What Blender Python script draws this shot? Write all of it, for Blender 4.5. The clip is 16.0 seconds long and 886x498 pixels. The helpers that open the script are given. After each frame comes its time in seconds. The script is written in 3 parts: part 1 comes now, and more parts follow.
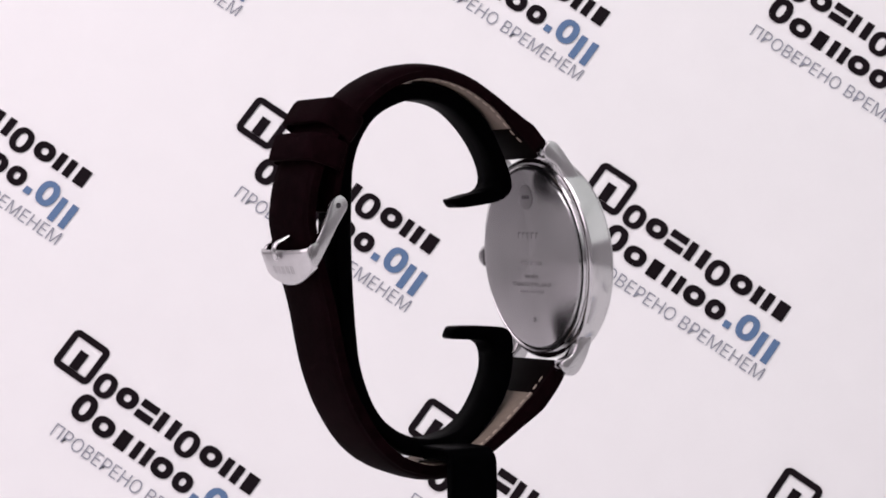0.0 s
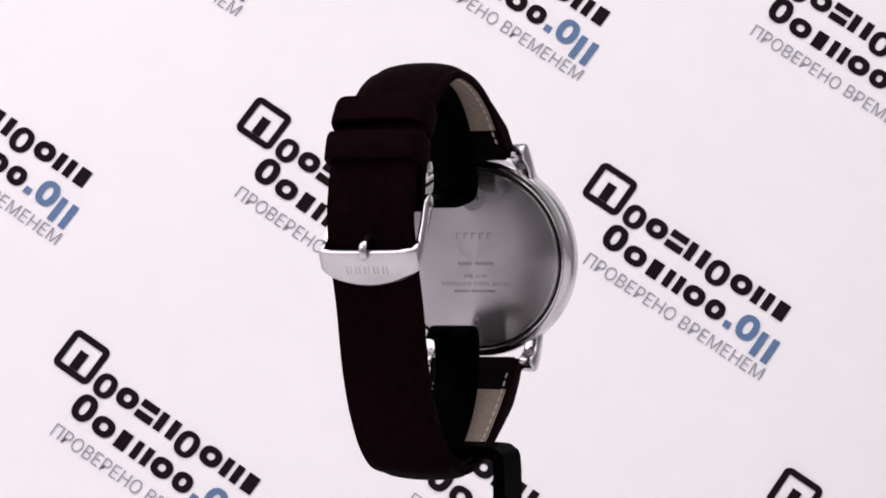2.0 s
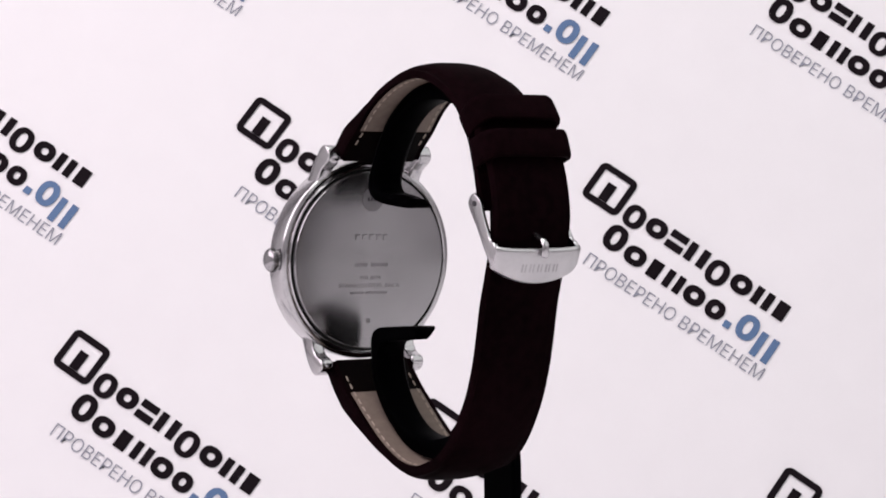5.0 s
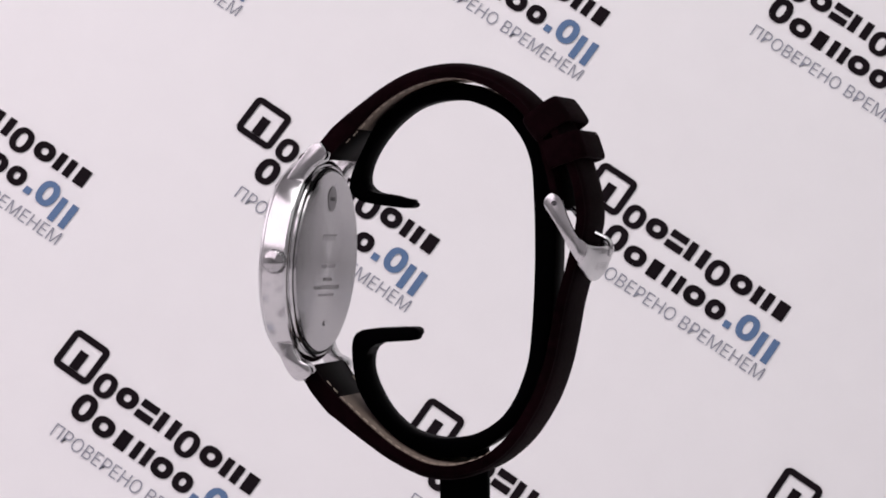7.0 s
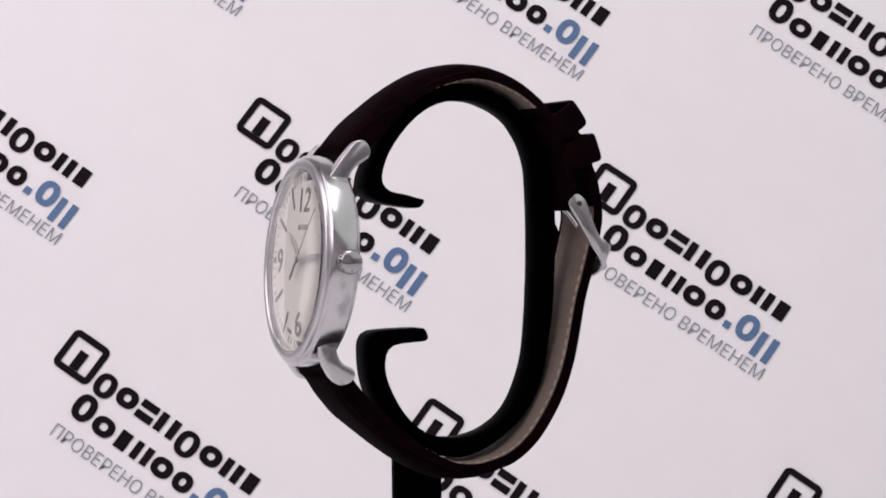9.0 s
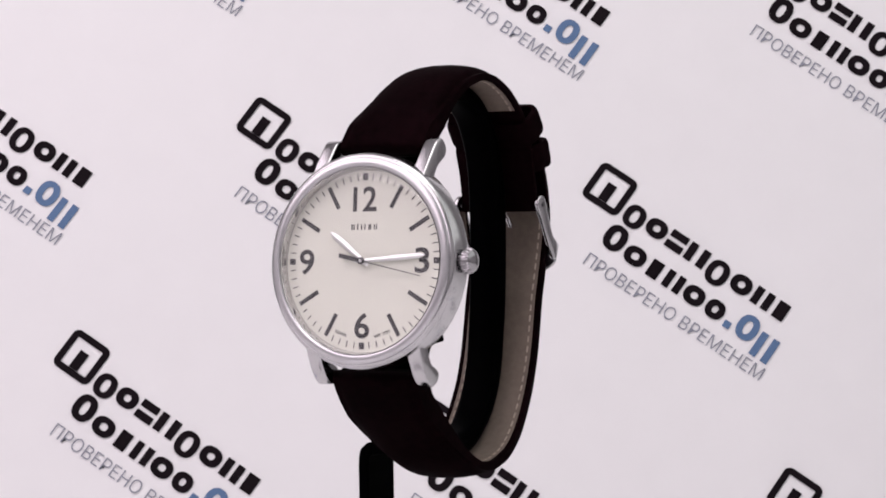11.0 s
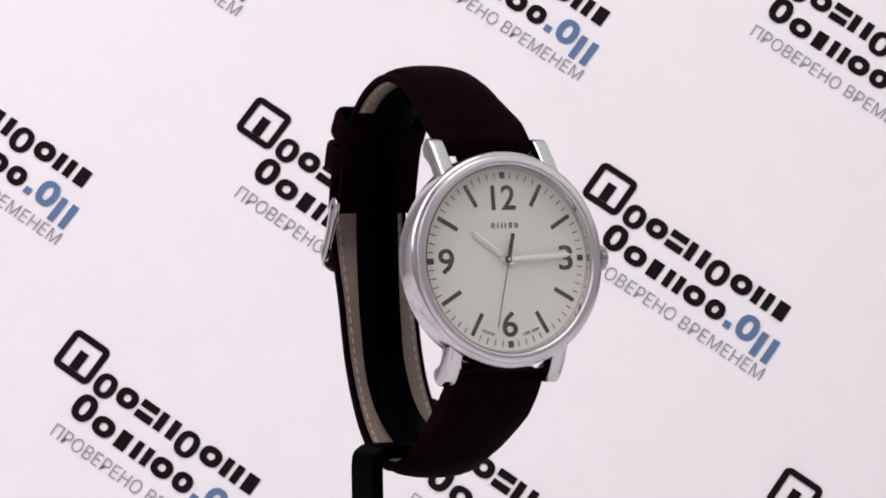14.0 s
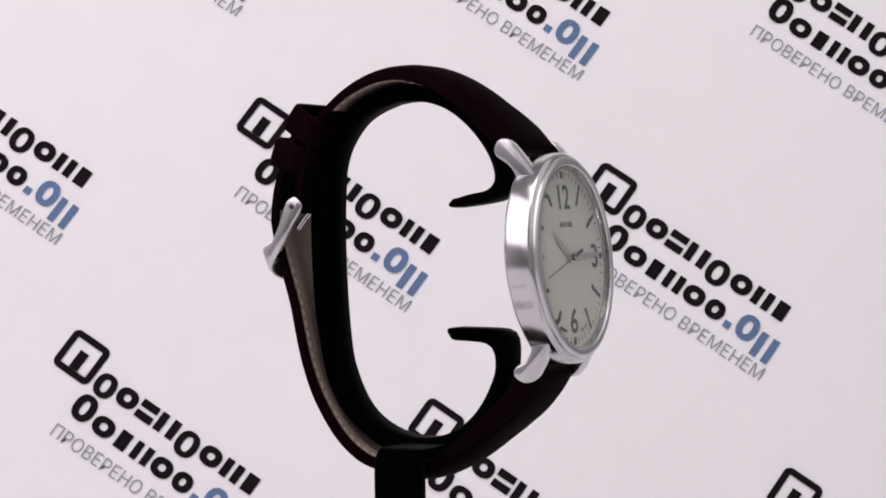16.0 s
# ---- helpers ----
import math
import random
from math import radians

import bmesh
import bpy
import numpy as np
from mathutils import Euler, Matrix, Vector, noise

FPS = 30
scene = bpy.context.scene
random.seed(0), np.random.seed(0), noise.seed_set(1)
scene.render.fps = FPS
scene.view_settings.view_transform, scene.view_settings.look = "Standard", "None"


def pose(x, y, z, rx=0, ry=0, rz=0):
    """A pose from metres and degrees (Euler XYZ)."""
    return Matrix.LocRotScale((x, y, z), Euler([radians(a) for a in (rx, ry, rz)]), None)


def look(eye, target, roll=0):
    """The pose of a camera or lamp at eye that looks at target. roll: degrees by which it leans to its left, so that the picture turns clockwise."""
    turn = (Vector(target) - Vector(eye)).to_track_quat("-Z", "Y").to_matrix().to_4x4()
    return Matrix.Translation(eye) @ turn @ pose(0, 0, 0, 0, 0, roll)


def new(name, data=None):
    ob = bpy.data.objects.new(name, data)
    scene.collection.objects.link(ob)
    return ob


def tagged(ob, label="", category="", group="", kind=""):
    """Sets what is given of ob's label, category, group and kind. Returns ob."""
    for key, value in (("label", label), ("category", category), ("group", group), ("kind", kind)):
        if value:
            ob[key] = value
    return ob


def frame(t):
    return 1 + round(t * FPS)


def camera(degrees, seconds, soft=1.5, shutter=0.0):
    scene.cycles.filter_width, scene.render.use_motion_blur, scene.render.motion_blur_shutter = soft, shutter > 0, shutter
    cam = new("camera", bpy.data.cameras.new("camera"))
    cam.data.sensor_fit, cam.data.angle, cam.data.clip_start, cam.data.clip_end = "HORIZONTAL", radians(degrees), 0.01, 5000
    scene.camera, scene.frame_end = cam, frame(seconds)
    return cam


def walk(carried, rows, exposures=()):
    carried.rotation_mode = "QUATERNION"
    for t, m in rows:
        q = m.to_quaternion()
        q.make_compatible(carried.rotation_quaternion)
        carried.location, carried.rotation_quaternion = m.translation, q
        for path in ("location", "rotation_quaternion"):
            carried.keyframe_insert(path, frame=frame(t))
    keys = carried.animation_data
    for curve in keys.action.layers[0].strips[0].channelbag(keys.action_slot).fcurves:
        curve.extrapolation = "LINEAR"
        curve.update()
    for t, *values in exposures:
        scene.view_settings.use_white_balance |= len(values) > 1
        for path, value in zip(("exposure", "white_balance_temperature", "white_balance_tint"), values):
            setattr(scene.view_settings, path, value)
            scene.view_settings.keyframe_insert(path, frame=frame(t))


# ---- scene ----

# ================= camera =================
H = 0.10                                   # height of the lens above the table
cam = camera(19.81, 16.0, soft=1.85)
EYE = (0.00153, -0.5335, H)
VIEW = look(EYE, (0.00153, 0.4665, H - math.tan(radians(0.596))), -0.63)
walk(cam, [(0.0, VIEW), (16.0, VIEW)],
     exposures=[(0.0, 0.30), (0.5, 0.35), (1.5, 0.36), (2.0, 0.38), (2.5, 0.32), (3.0, 0.20), (3.5, 0.19), (4.0, 0.34), (5.2, 0.34), (6.5, 0.26), (7.0, 0.09),
                (7.5, 0.05), (8.0, 0.01), (8.5, 0.04), (9.0, 0.09), (10.2, 0.14), (11.5, 0.13), (12.0, 0.03), (12.5, -0.03), (13.5, 0.12), (14.0, 0.29), (14.5, 0.32), (15.0, 0.32),
                (15.5, 0.28), (16.0, 0.14)])

# ================= world and lamps =================
world = bpy.data.worlds.new("studio_air")
scene.world = world
world.use_nodes = True
world.node_tree.nodes["Background"].inputs[0].default_value = (0.9, 0.88, 0.92, 1)
world.node_tree.nodes["Background"].inputs[1].default_value = 0.08


def area_lamp(name, eye, target, sx, sy, power, colour):
    d = bpy.data.lights.new(name, "AREA")
    d.shape, d.size, d.size_y, d.energy, d.color = "RECTANGLE", sx, sy, power, colour
    ob = new(name, d)
    ob.matrix_world = look(eye, target)
    return ob


area_lamp("softbox_side", (-0.41, -0.24, 0.47), (0.0, -0.03, 0.10), 0.88, 0.52, 2.62, (1.0, 0.868, 0.955))
area_lamp("softbox_top", (0.0, -0.16, 0.72), (0.0, 0.06, 0.10), 0.44, 0.40, 1.65, (1.0, 0.945, 0.965))
area_lamp("softbox_weak", (0.36, -0.13, 0.50), (0.0, -0.09, 0.10), 0.95, 0.72, 1.11, (0.965, 1.0, 0.98))


# ================= materials =================
def material(name, base, rough=0.5, metal=0.0, spread=0.12, scale=600.0, bump=0.0, bump_scale=2500.0, coat=0.0, ior=1.5, gloss=0.5):
    m = bpy.data.materials.new(name)
    m.use_nodes = True
    nt = m.node_tree
    b = nt.nodes["Principled BSDF"]
    b.inputs["Roughness"].default_value = rough
    b.inputs["Metallic"].default_value = metal
    b.inputs["Coat Weight"].default_value = coat
    b.inputs["IOR"].default_value = ior
    b.inputs["Specular IOR Level"].default_value = gloss
    tc = nt.nodes.new("ShaderNodeTexCoord")
    n1 = nt.nodes.new("ShaderNodeTexNoise")
    n1.inputs["Scale"].default_value, n1.inputs["Detail"].default_value = scale, 5
    n2 = nt.nodes.new("ShaderNodeTexNoise")
    n2.inputs["Scale"].default_value, n2.inputs["Detail"].default_value = scale * 0.12, 2
    add = nt.nodes.new("ShaderNodeMath")
    add.operation = "ADD"
    ramp = nt.nodes.new("ShaderNodeMapRange")
    ramp.inputs["From Min"].default_value, ramp.inputs["From Max"].default_value = 0.7, 1.3
    mix = nt.nodes.new("ShaderNodeMix")
    mix.data_type = "RGBA"
    mix.inputs["A"].default_value = (*[c * (1 - spread) for c in base], 1)
    mix.inputs["B"].default_value = (*[min(1, c * (1 + spread)) for c in base], 1)
    nt.links.new(tc.outputs["Object"], n1.inputs["Vector"])
    nt.links.new(tc.outputs["Object"], n2.inputs["Vector"])
    nt.links.new(n1.outputs["Fac"], add.inputs[0])
    nt.links.new(n2.outputs["Fac"], add.inputs[1])
    nt.links.new(add.outputs[0], ramp.inputs["Value"])
    nt.links.new(ramp.outputs[0], mix.inputs["Factor"])
    nt.links.new(mix.outputs["Result"], b.inputs["Base Color"])
    if bump:
        n3 = nt.nodes.new("ShaderNodeTexNoise")
        n3.inputs["Scale"].default_value, n3.inputs["Detail"].default_value = bump_scale, 6
        bp = nt.nodes.new("ShaderNodeBump")
        bp.inputs["Strength"].default_value, bp.inputs["Distance"].default_value = bump, 0.0002
        nt.links.new(tc.outputs["Object"], n3.inputs["Vector"])
        nt.links.new(n3.outputs["Fac"], bp.inputs["Height"])
        nt.links.new(bp.outputs["Normal"], b.inputs["Normal"])
    return m


PAPER = material("matt_white_paper", (0.80, 0.79, 0.80), 0.9, spread=0.015, scale=60, bump=0.05, bump_scale=900)
INK = material("black_print", (0.007, 0.004, 0.006), 0.8, gloss=0.1, spread=0.25, scale=300)
BLUE = material("blue_print", (0.085, 0.155, 0.29), 0.7, spread=0.08, scale=300)
GREY = material("grey_print", (0.25, 0.26, 0.31), 0.7, spread=0.08, scale=300)
# One white fabric in three tones; weaker light is put into the greys.
TENT = material("dimmed_tent_fabric", (0.46, 0.455, 0.46), 0.9, spread=0.03, scale=40, bump=0.2, bump_scale=600)
SIDES = material("white_tent_fabric", (0.74, 0.735, 0.74), 0.9, spread=0.03, scale=40, bump=0.2, bump_scale=600)
SHADY = material("shaded_tent_fabric", (0.30, 0.295, 0.30), 0.9, spread=0.03, scale=40, bump=0.2, bump_scale=600)
DARKSLAB = material("dark_reflected_slab", (0.05, 0.05, 0.055), 0.8, spread=0.1, scale=10)
LEATHER = material("dark_brown_leather", (0.0040, 0.0011, 0.0017), 0.7, gloss=0.009, spread=0.5, scale=500, bump=0.35, bump_scale=1800)
LINING = material("beige_lining_leather", (0.175, 0.135, 0.108), 0.75, spread=0.14, scale=700, bump=0.4, bump_scale=2600)
THREAD = material("tan_thread", (0.40, 0.33, 0.27), 0.8, spread=0.2, scale=3000)
EDGE = material("black_dye_and_hole_shade", (0.002, 0.001, 0.001), 0.6, gloss=0.02, spread=0.2)
PLASTIC = material("black_acrylic", (0.0005, 0.0005, 0.0007), 0.45, gloss=0.004, spread=0.2, scale=300, bump=0.03)
STEEL = material("polished_steel", (0.55, 0.54, 0.55), 0.17, 1.0, spread=0.02, scale=800)
BEZEL = material("satin_bezel_steel", (0.60, 0.59, 0.605), 0.30, 1.0, spread=0.03, scale=800)
RING = material("mirror_steel", (0.62, 0.61, 0.62), 0.07, 1.0, spread=0.02, scale=800)
CASESTEEL = material("polished_case_steel", (0.56, 0.55, 0.56), 0.17, 1.0, spread=0.03, scale=700)
SATIN = material("satin_steel", (0.58, 0.57, 0.58), 0.3, 1.0, spread=0.04, scale=900, bump=0.05)
DIAL = material("cream_dial_paint", (0.60, 0.60, 0.535), 0.55, spread=0.012, scale=400)
DIALINK = material("charcoal_dial_print", (0.030, 0.027, 0.032), 0.5, spread=0.1)
POINTER = material("bright_steel_pointer", (0.74, 0.74, 0.74), 0.28, 1.0, spread=0.02)
# Darker than the other steels: a dark reflection put into the crown's colour.
CROWNSTEEL = material("crown_steel_dark_reflection", (0.42, 0.41, 0.42), 0.14, 1.0, spread=0.03, scale=800)
FAINT = material("faintly_etched_steel", (0.28, 0.27, 0.28), 0.38, 1.0, spread=0.2, scale=1500)
ETCH = material("etched_steel", (0.43, 0.42, 0.43), 0.33, 1.0, spread=0.15, scale=1500)


BADGE = material("matt_etched_steel", (0.25, 0.24, 0.25), 0.4, 1.0, spread=0.08)


def brushed(name, base, rough, aniso):
    m = material(name, base, rough, 1.0, spread=0.03, scale=300)
    nt = m.node_tree
    b = nt.nodes["Principled BSDF"]
    tan = nt.nodes.new("ShaderNodeTangent")
    tan.direction_type, tan.axis = "RADIAL", "Z"
    nt.links.new(tan.outputs[0], b.inputs["Tangent"])
    b.inputs["Anisotropic"].default_value = aniso
    b.inputs["Anisotropic Rotation"].default_value = 0.25      # light spreads across the grooves
    # fine turning grooves: noise that depends on the radius alone
    tc = nt.nodes.new("ShaderNodeTexCoord")
    sep = nt.nodes.new("ShaderNodeSeparateXYZ")
    com = nt.nodes.new("ShaderNodeCombineXYZ")
    ln = nt.nodes.new("ShaderNodeVectorMath")
    ln.operation = "LENGTH"
    noi = nt.nodes.new("ShaderNodeTexNoise")
    noi.noise_dimensions = "1D"
    noi.inputs["Scale"].default_value, noi.inputs["Detail"].default_value = 5200, 4
    bp = nt.nodes.new("ShaderNodeBump")
    bp.inputs["Strength"].default_value, bp.inputs["Distance"].default_value = 0.02, 0.0001
    nt.links.new(tc.outputs["Object"], sep.inputs[0])
    nt.links.new(sep.outputs[0], com.inputs[0])
    nt.links.new(sep.outputs[1], com.inputs[1])
    nt.links.new(com.outputs[0], ln.inputs[0])
    nt.links.new(ln.outputs["Value"], noi.inputs["W"])
    nt.links.new(noi.outputs["Fac"], bp.inputs["Height"])
    nt.links.new(bp.outputs["Normal"], b.inputs["Normal"])
    # wider worn rings: the gloss changes with the radius
    wide = nt.nodes.new("ShaderNodeTexNoise")
    wide.noise_dimensions = "1D"
    wide.inputs["Scale"].default_value, wide.inputs["Detail"].default_value = 2600, 4
    mr = nt.nodes.new("ShaderNodeMapRange")
    mr.inputs["From Min"].default_value, mr.inputs["From Max"].default_value = 0.3, 0.7
    mr.inputs["To Min"].default_value, mr.inputs["To Max"].default_value = rough - 0.015, rough + 0.025
    nt.links.new(ln.outputs["Value"], wide.inputs["W"])
    nt.links.new(wide.outputs["Fac"], mr.inputs["Value"])
    nt.links.new(mr.outputs["Result"], b.inputs["Roughness"])
    return m


BACKSTEEL = brushed("circular_brushed_steel", (0.40, 0.39, 0.40), 0.21, 0.92)
GROOVE = material("groove_shade_black", (0.004, 0.004, 0.004), 0.6, gloss=0.1)

GLASS = bpy.data.materials.new("clear_mineral_glass")
GLASS.use_nodes = True
_g = GLASS.node_tree
_g.nodes.remove(_g.nodes["Principled BSDF"])
_gl = _g.nodes.new("ShaderNodeBsdfGlass")
_gl.inputs["Roughness"].default_value, _gl.inputs["IOR"].default_value = 0.0, 1.5
_g.links.new(_gl.outputs[0], _g.nodes["Material Output"].inputs["Surface"])

# ================= building helpers =================
MM = 0.001


def finish(name, bm, mat, smooth=True, angle=35):
    bmesh.ops.recalc_face_normals(bm, faces=bm.faces)
    me = bpy.data.meshes.new(name)
    bm.to_mesh(me)
    bm.free()
    if smooth:
        for f in me.polygons:
            f.use_smooth = True
        me.set_sharp_from_angle(angle=radians(angle))
    me.materials.append(mat)
    return me


def part(name, bm, mat, parent, label="", m=None, smooth=True, angle=35):
    """One mesh under a thing or a part; bm is in metres, in the parent's space or in the pose m's."""
    ob = new(name, finish(name, bm, mat, smooth, angle))
    ob.parent = parent
    if m is not None:
        ob.matrix_basis = m
    if label:
        ob["label"] = label
    return ob


def spline(pts, steps=6, closed=False):
    """A smooth line through points."""
    n, out = len(pts), []
    P = [Vector(q) for q in pts]
    last = n if closed else n - 1
    for i in range(last):
        if closed:
            a, b, c, d = P[i - 1], P[i], P[(i + 1) % n], P[(i + 2) % n]
        else:
            b, c = P[i], P[i + 1]
            a = P[i - 1] if i else b * 2 - c
            d = P[i + 2] if i + 2 < n else c * 2 - b
        for k in range(steps):
            t = k / steps
            out.append(0.5 * ((2 * b) + (c - a) * t + (2 * a - 5 * b + 4 * c - d) * t * t + (3 * b - a - 3 * c + d) * t ** 3))
    if not closed:
        out.append(P[-1].copy())
    return out


def at(s, u, z):
    """Place in the watch: s to three o'clock, u out of the dial, z up, in millimetres from the lens level on the axis."""
    return Vector((s * MM, -u * MM, z * MM))


def prism(outline, s0, s1, bevel=0.0, segs=3):
    """Outline of (u, z) points swept from s0 to s1, with rounded rims."""
    bm = bmesh.new()
    va = [bm.verts.new(at(s0, u, z)) for u, z in outline]
    vb = [bm.verts.new(at(s1, u, z)) for u, z in outline]
    n = len(outline)
    rims = [bm.faces.new(va), bm.faces.new(vb[::-1])]
    for i in range(n):
        bm.faces.new((va[i], vb[i], vb[(i + 1) % n], va[(i + 1) % n]))
    bmesh.ops.recalc_face_normals(bm, faces=bm.faces)
    if bevel:
        es = list({e for f in rims for e in f.edges})
        bmesh.ops.bevel(bm, geom=es, offset=bevel * MM, segments=segs, profile=0.5, affect="EDGES", clamp_overlap=True)
    return bm


def lathe(profile, segs=128, closed=True):
    """Profile of (r, n) turned about the dial's axis; a radius of zero closes it."""
    bm = bmesh.new()
    rings = []
    for r, n in profile:
        if r < 1e-6:
            rings.append([bm.verts.new((0, 0, n * MM))])
        else:
            rings.append([bm.verts.new((r * MM * math.cos(2 * math.pi * k / segs), r * MM * math.sin(2 * math.pi * k / segs), n * MM)) for k in range(segs)])
    pairs = list(zip(rings, rings[1:])) + ([(rings[-1], rings[0])] if closed else [])
    for A, B in pairs:
        if len(A) == 1 and len(B) == 1:
            continue
        for k in range(segs):
            j = (k + 1) % segs
            if len(A) == 1:
                bm.faces.new((A[0], B[k], B[j]))
            elif len(B) == 1:
                bm.faces.new((A[k], A[j], B[0]))
            else:
                bm.faces.new((A[k], A[j], B[j], B[k]))
    return bm


def slab(bm, cx, cy, w, h, z0, z1, turn=0.0, rnd=0.0):
    """A flat bar with (rounded) corners, in millimetres, in the plane of a dial or print."""
    c, s = math.cos(turn), math.sin(turn)
    pts = []
    if rnd > 0:
        for qx, qy, a0 in ((1, 1, 0), (-1, 1, 90), (-1, -1, 180), (1, -1, 270)):
            for k in range(5):
                a = radians(a0 + k * 22.5)
                pts.append((qx * (w / 2 - rnd) + rnd * math.cos(a), qy * (h / 2 - rnd) + rnd * math.sin(a)))
    else:
        pts = [(w / 2, h / 2), (-w / 2, h / 2), (-w / 2, -h / 2), (w / 2, -h / 2)]
    pts = [(cx + x * c - y * s, cy + x * s + y * c) for x, y in pts]
    lo = [bm.verts.new((x * MM, y * MM, z0 * MM)) for x, y in pts]
    hi = [bm.verts.new((x * MM, y * MM, z1 * MM)) for x, y in pts]
    bm.faces.new(lo[::-1])
    bm.faces.new(hi)
    n = len(pts)
    for i in range(n):
        bm.faces.new((lo[i], lo[(i + 1) % n], hi[(i + 1) % n], hi[i]))
    return bm


def lettering(words, size, depth, width=0.0, bold=0.0):
    """A bmesh of words in the built-in font, centred, capital height about 0.7 of size; width squeezes it to that length (mm)."""
    cu = bpy.data.curves.new("lettering", "FONT")
    cu.body, cu.size, cu.extrude, cu.offset = words, size * MM, depth * MM / 2, bold * MM
    cu.align_x, cu.align_y, cu.resolution_u = "CENTER", "CENTER", 4
    ob = new("lettering", cu)
    dg = bpy.context.evaluated_depsgraph_get()
    me = bpy.data.meshes.new_from_object(ob.evaluated_get(dg))
    bpy.data.objects.remove(ob)
    bm = bmesh.new()
    bm.from_mesh(me)
    bpy.data.meshes.remove(me)
    xs, ys = [v.co.x for v in bm.verts], [v.co.y for v in bm.verts]
    mx, my = (min(xs) + max(xs)) / 2, (min(ys) + max(ys)) / 2
    k = width * MM / (max(xs) - min(xs)) if width else 1
    for v in bm.verts:
        v.co = Vector(((v.co.x - mx) * k, v.co.y - my, v.co.z))
    return bm


def moved(bm, x, y, z, turn=0.0, mirror=False):
    c, s = math.cos(turn), math.sin(turn)
    for v in bm.verts:
        a, b = v.co.x, v.co.y
        v.co = Vector((x * MM + a * c - b * s, y * MM + a * s + b * c, z * MM + v.co.z))
        if mirror:
            v.co.x, v.co.z = -v.co.x, v.co.z
    return bm


def box(name, lo, hi, mat, label, wall=True):
    bm = bmesh.new()
    bmesh.ops.create_cube(bm, size=1)
    for v in bm.verts:
        v.co = Vector([lo[i] + (v.co[i] + 0.5) * (hi[i] - lo[i]) for i in range(3)])
    ob = new(name, finish(name, bm, mat, smooth=False))
    return tagged(ob, label, kind="structure")


# ================= setting =================
floor = box("floor", (-0.68, -0.52, -0.02), (0.68, 0.40, 0.0), PAPER, "white printed paper lying on the table")
# Out of view; added dark so the case back mirrors a dark patch.
box("floor_dark_front", (-0.68, -0.86, -0.025), (0.68, -0.52, -0.005), DARKSLAB, "dark slab added in front of the paper, mirrored in the case back")
box("wall_west", (-0.70, -0.86, 0.0), (-0.68, 0.40, 0.78), SIDES, "white fabric side of the light tent")
# East side and top are coloured greyer to stand in for dimmer light.
box("wall_east", (0.68, -0.86, 0.0), (0.70, 0.40, 0.78), TENT, "white fabric side of the light tent")
box("ceiling", (-0.68, -0.86, 0.78), (0.68, 0.40, 0.80), TENT, "white fabric top of the light tent")
# Hidden behind the backdrop; darkened so the case back reflects less there.
box("wall_north", (-0.68, 0.40, 0.0), (0.68, 0.42, 0.78), SHADY, "unseen fabric back of the light tent, darkened for the reflections")
# Unseen white wall added behind the lens to throw fill onto the watch.
box("wall_south", (-0.68, -0.88, -0.02), (0.68, -0.86, 0.78), SIDES, "white fill wall added behind the camera")

# printed paper backdrop, leaning back by 16 degrees
LEAN, YAW = radians(16), radians(1)
e1 = Vector((math.cos(YAW), math.sin(YAW), 0))
e2 = Vector((0, 0, math.cos(LEAN))) + Vector((-math.sin(YAW), math.cos(YAW), 0)) * math.sin(LEAN)
e3 = e1.cross(e2)
PLANE = Matrix.Translation((0, 0.25, H)) @ Matrix((e1, e2, e3)).transposed().to_4x4()
bm = bmesh.new()
slab(bm, -5, 150, 444, 506, -1.0, 0.0)
backdrop = new("backdrop", finish("backdrop", bm, PAPER, smooth=False))
backdrop.matrix_basis = PLANE
tagged(backdrop, "white paper backdrop printed with slanted repeated marks", "backdrop", kind="structure")

TEXT_TURN = radians(-35.7)


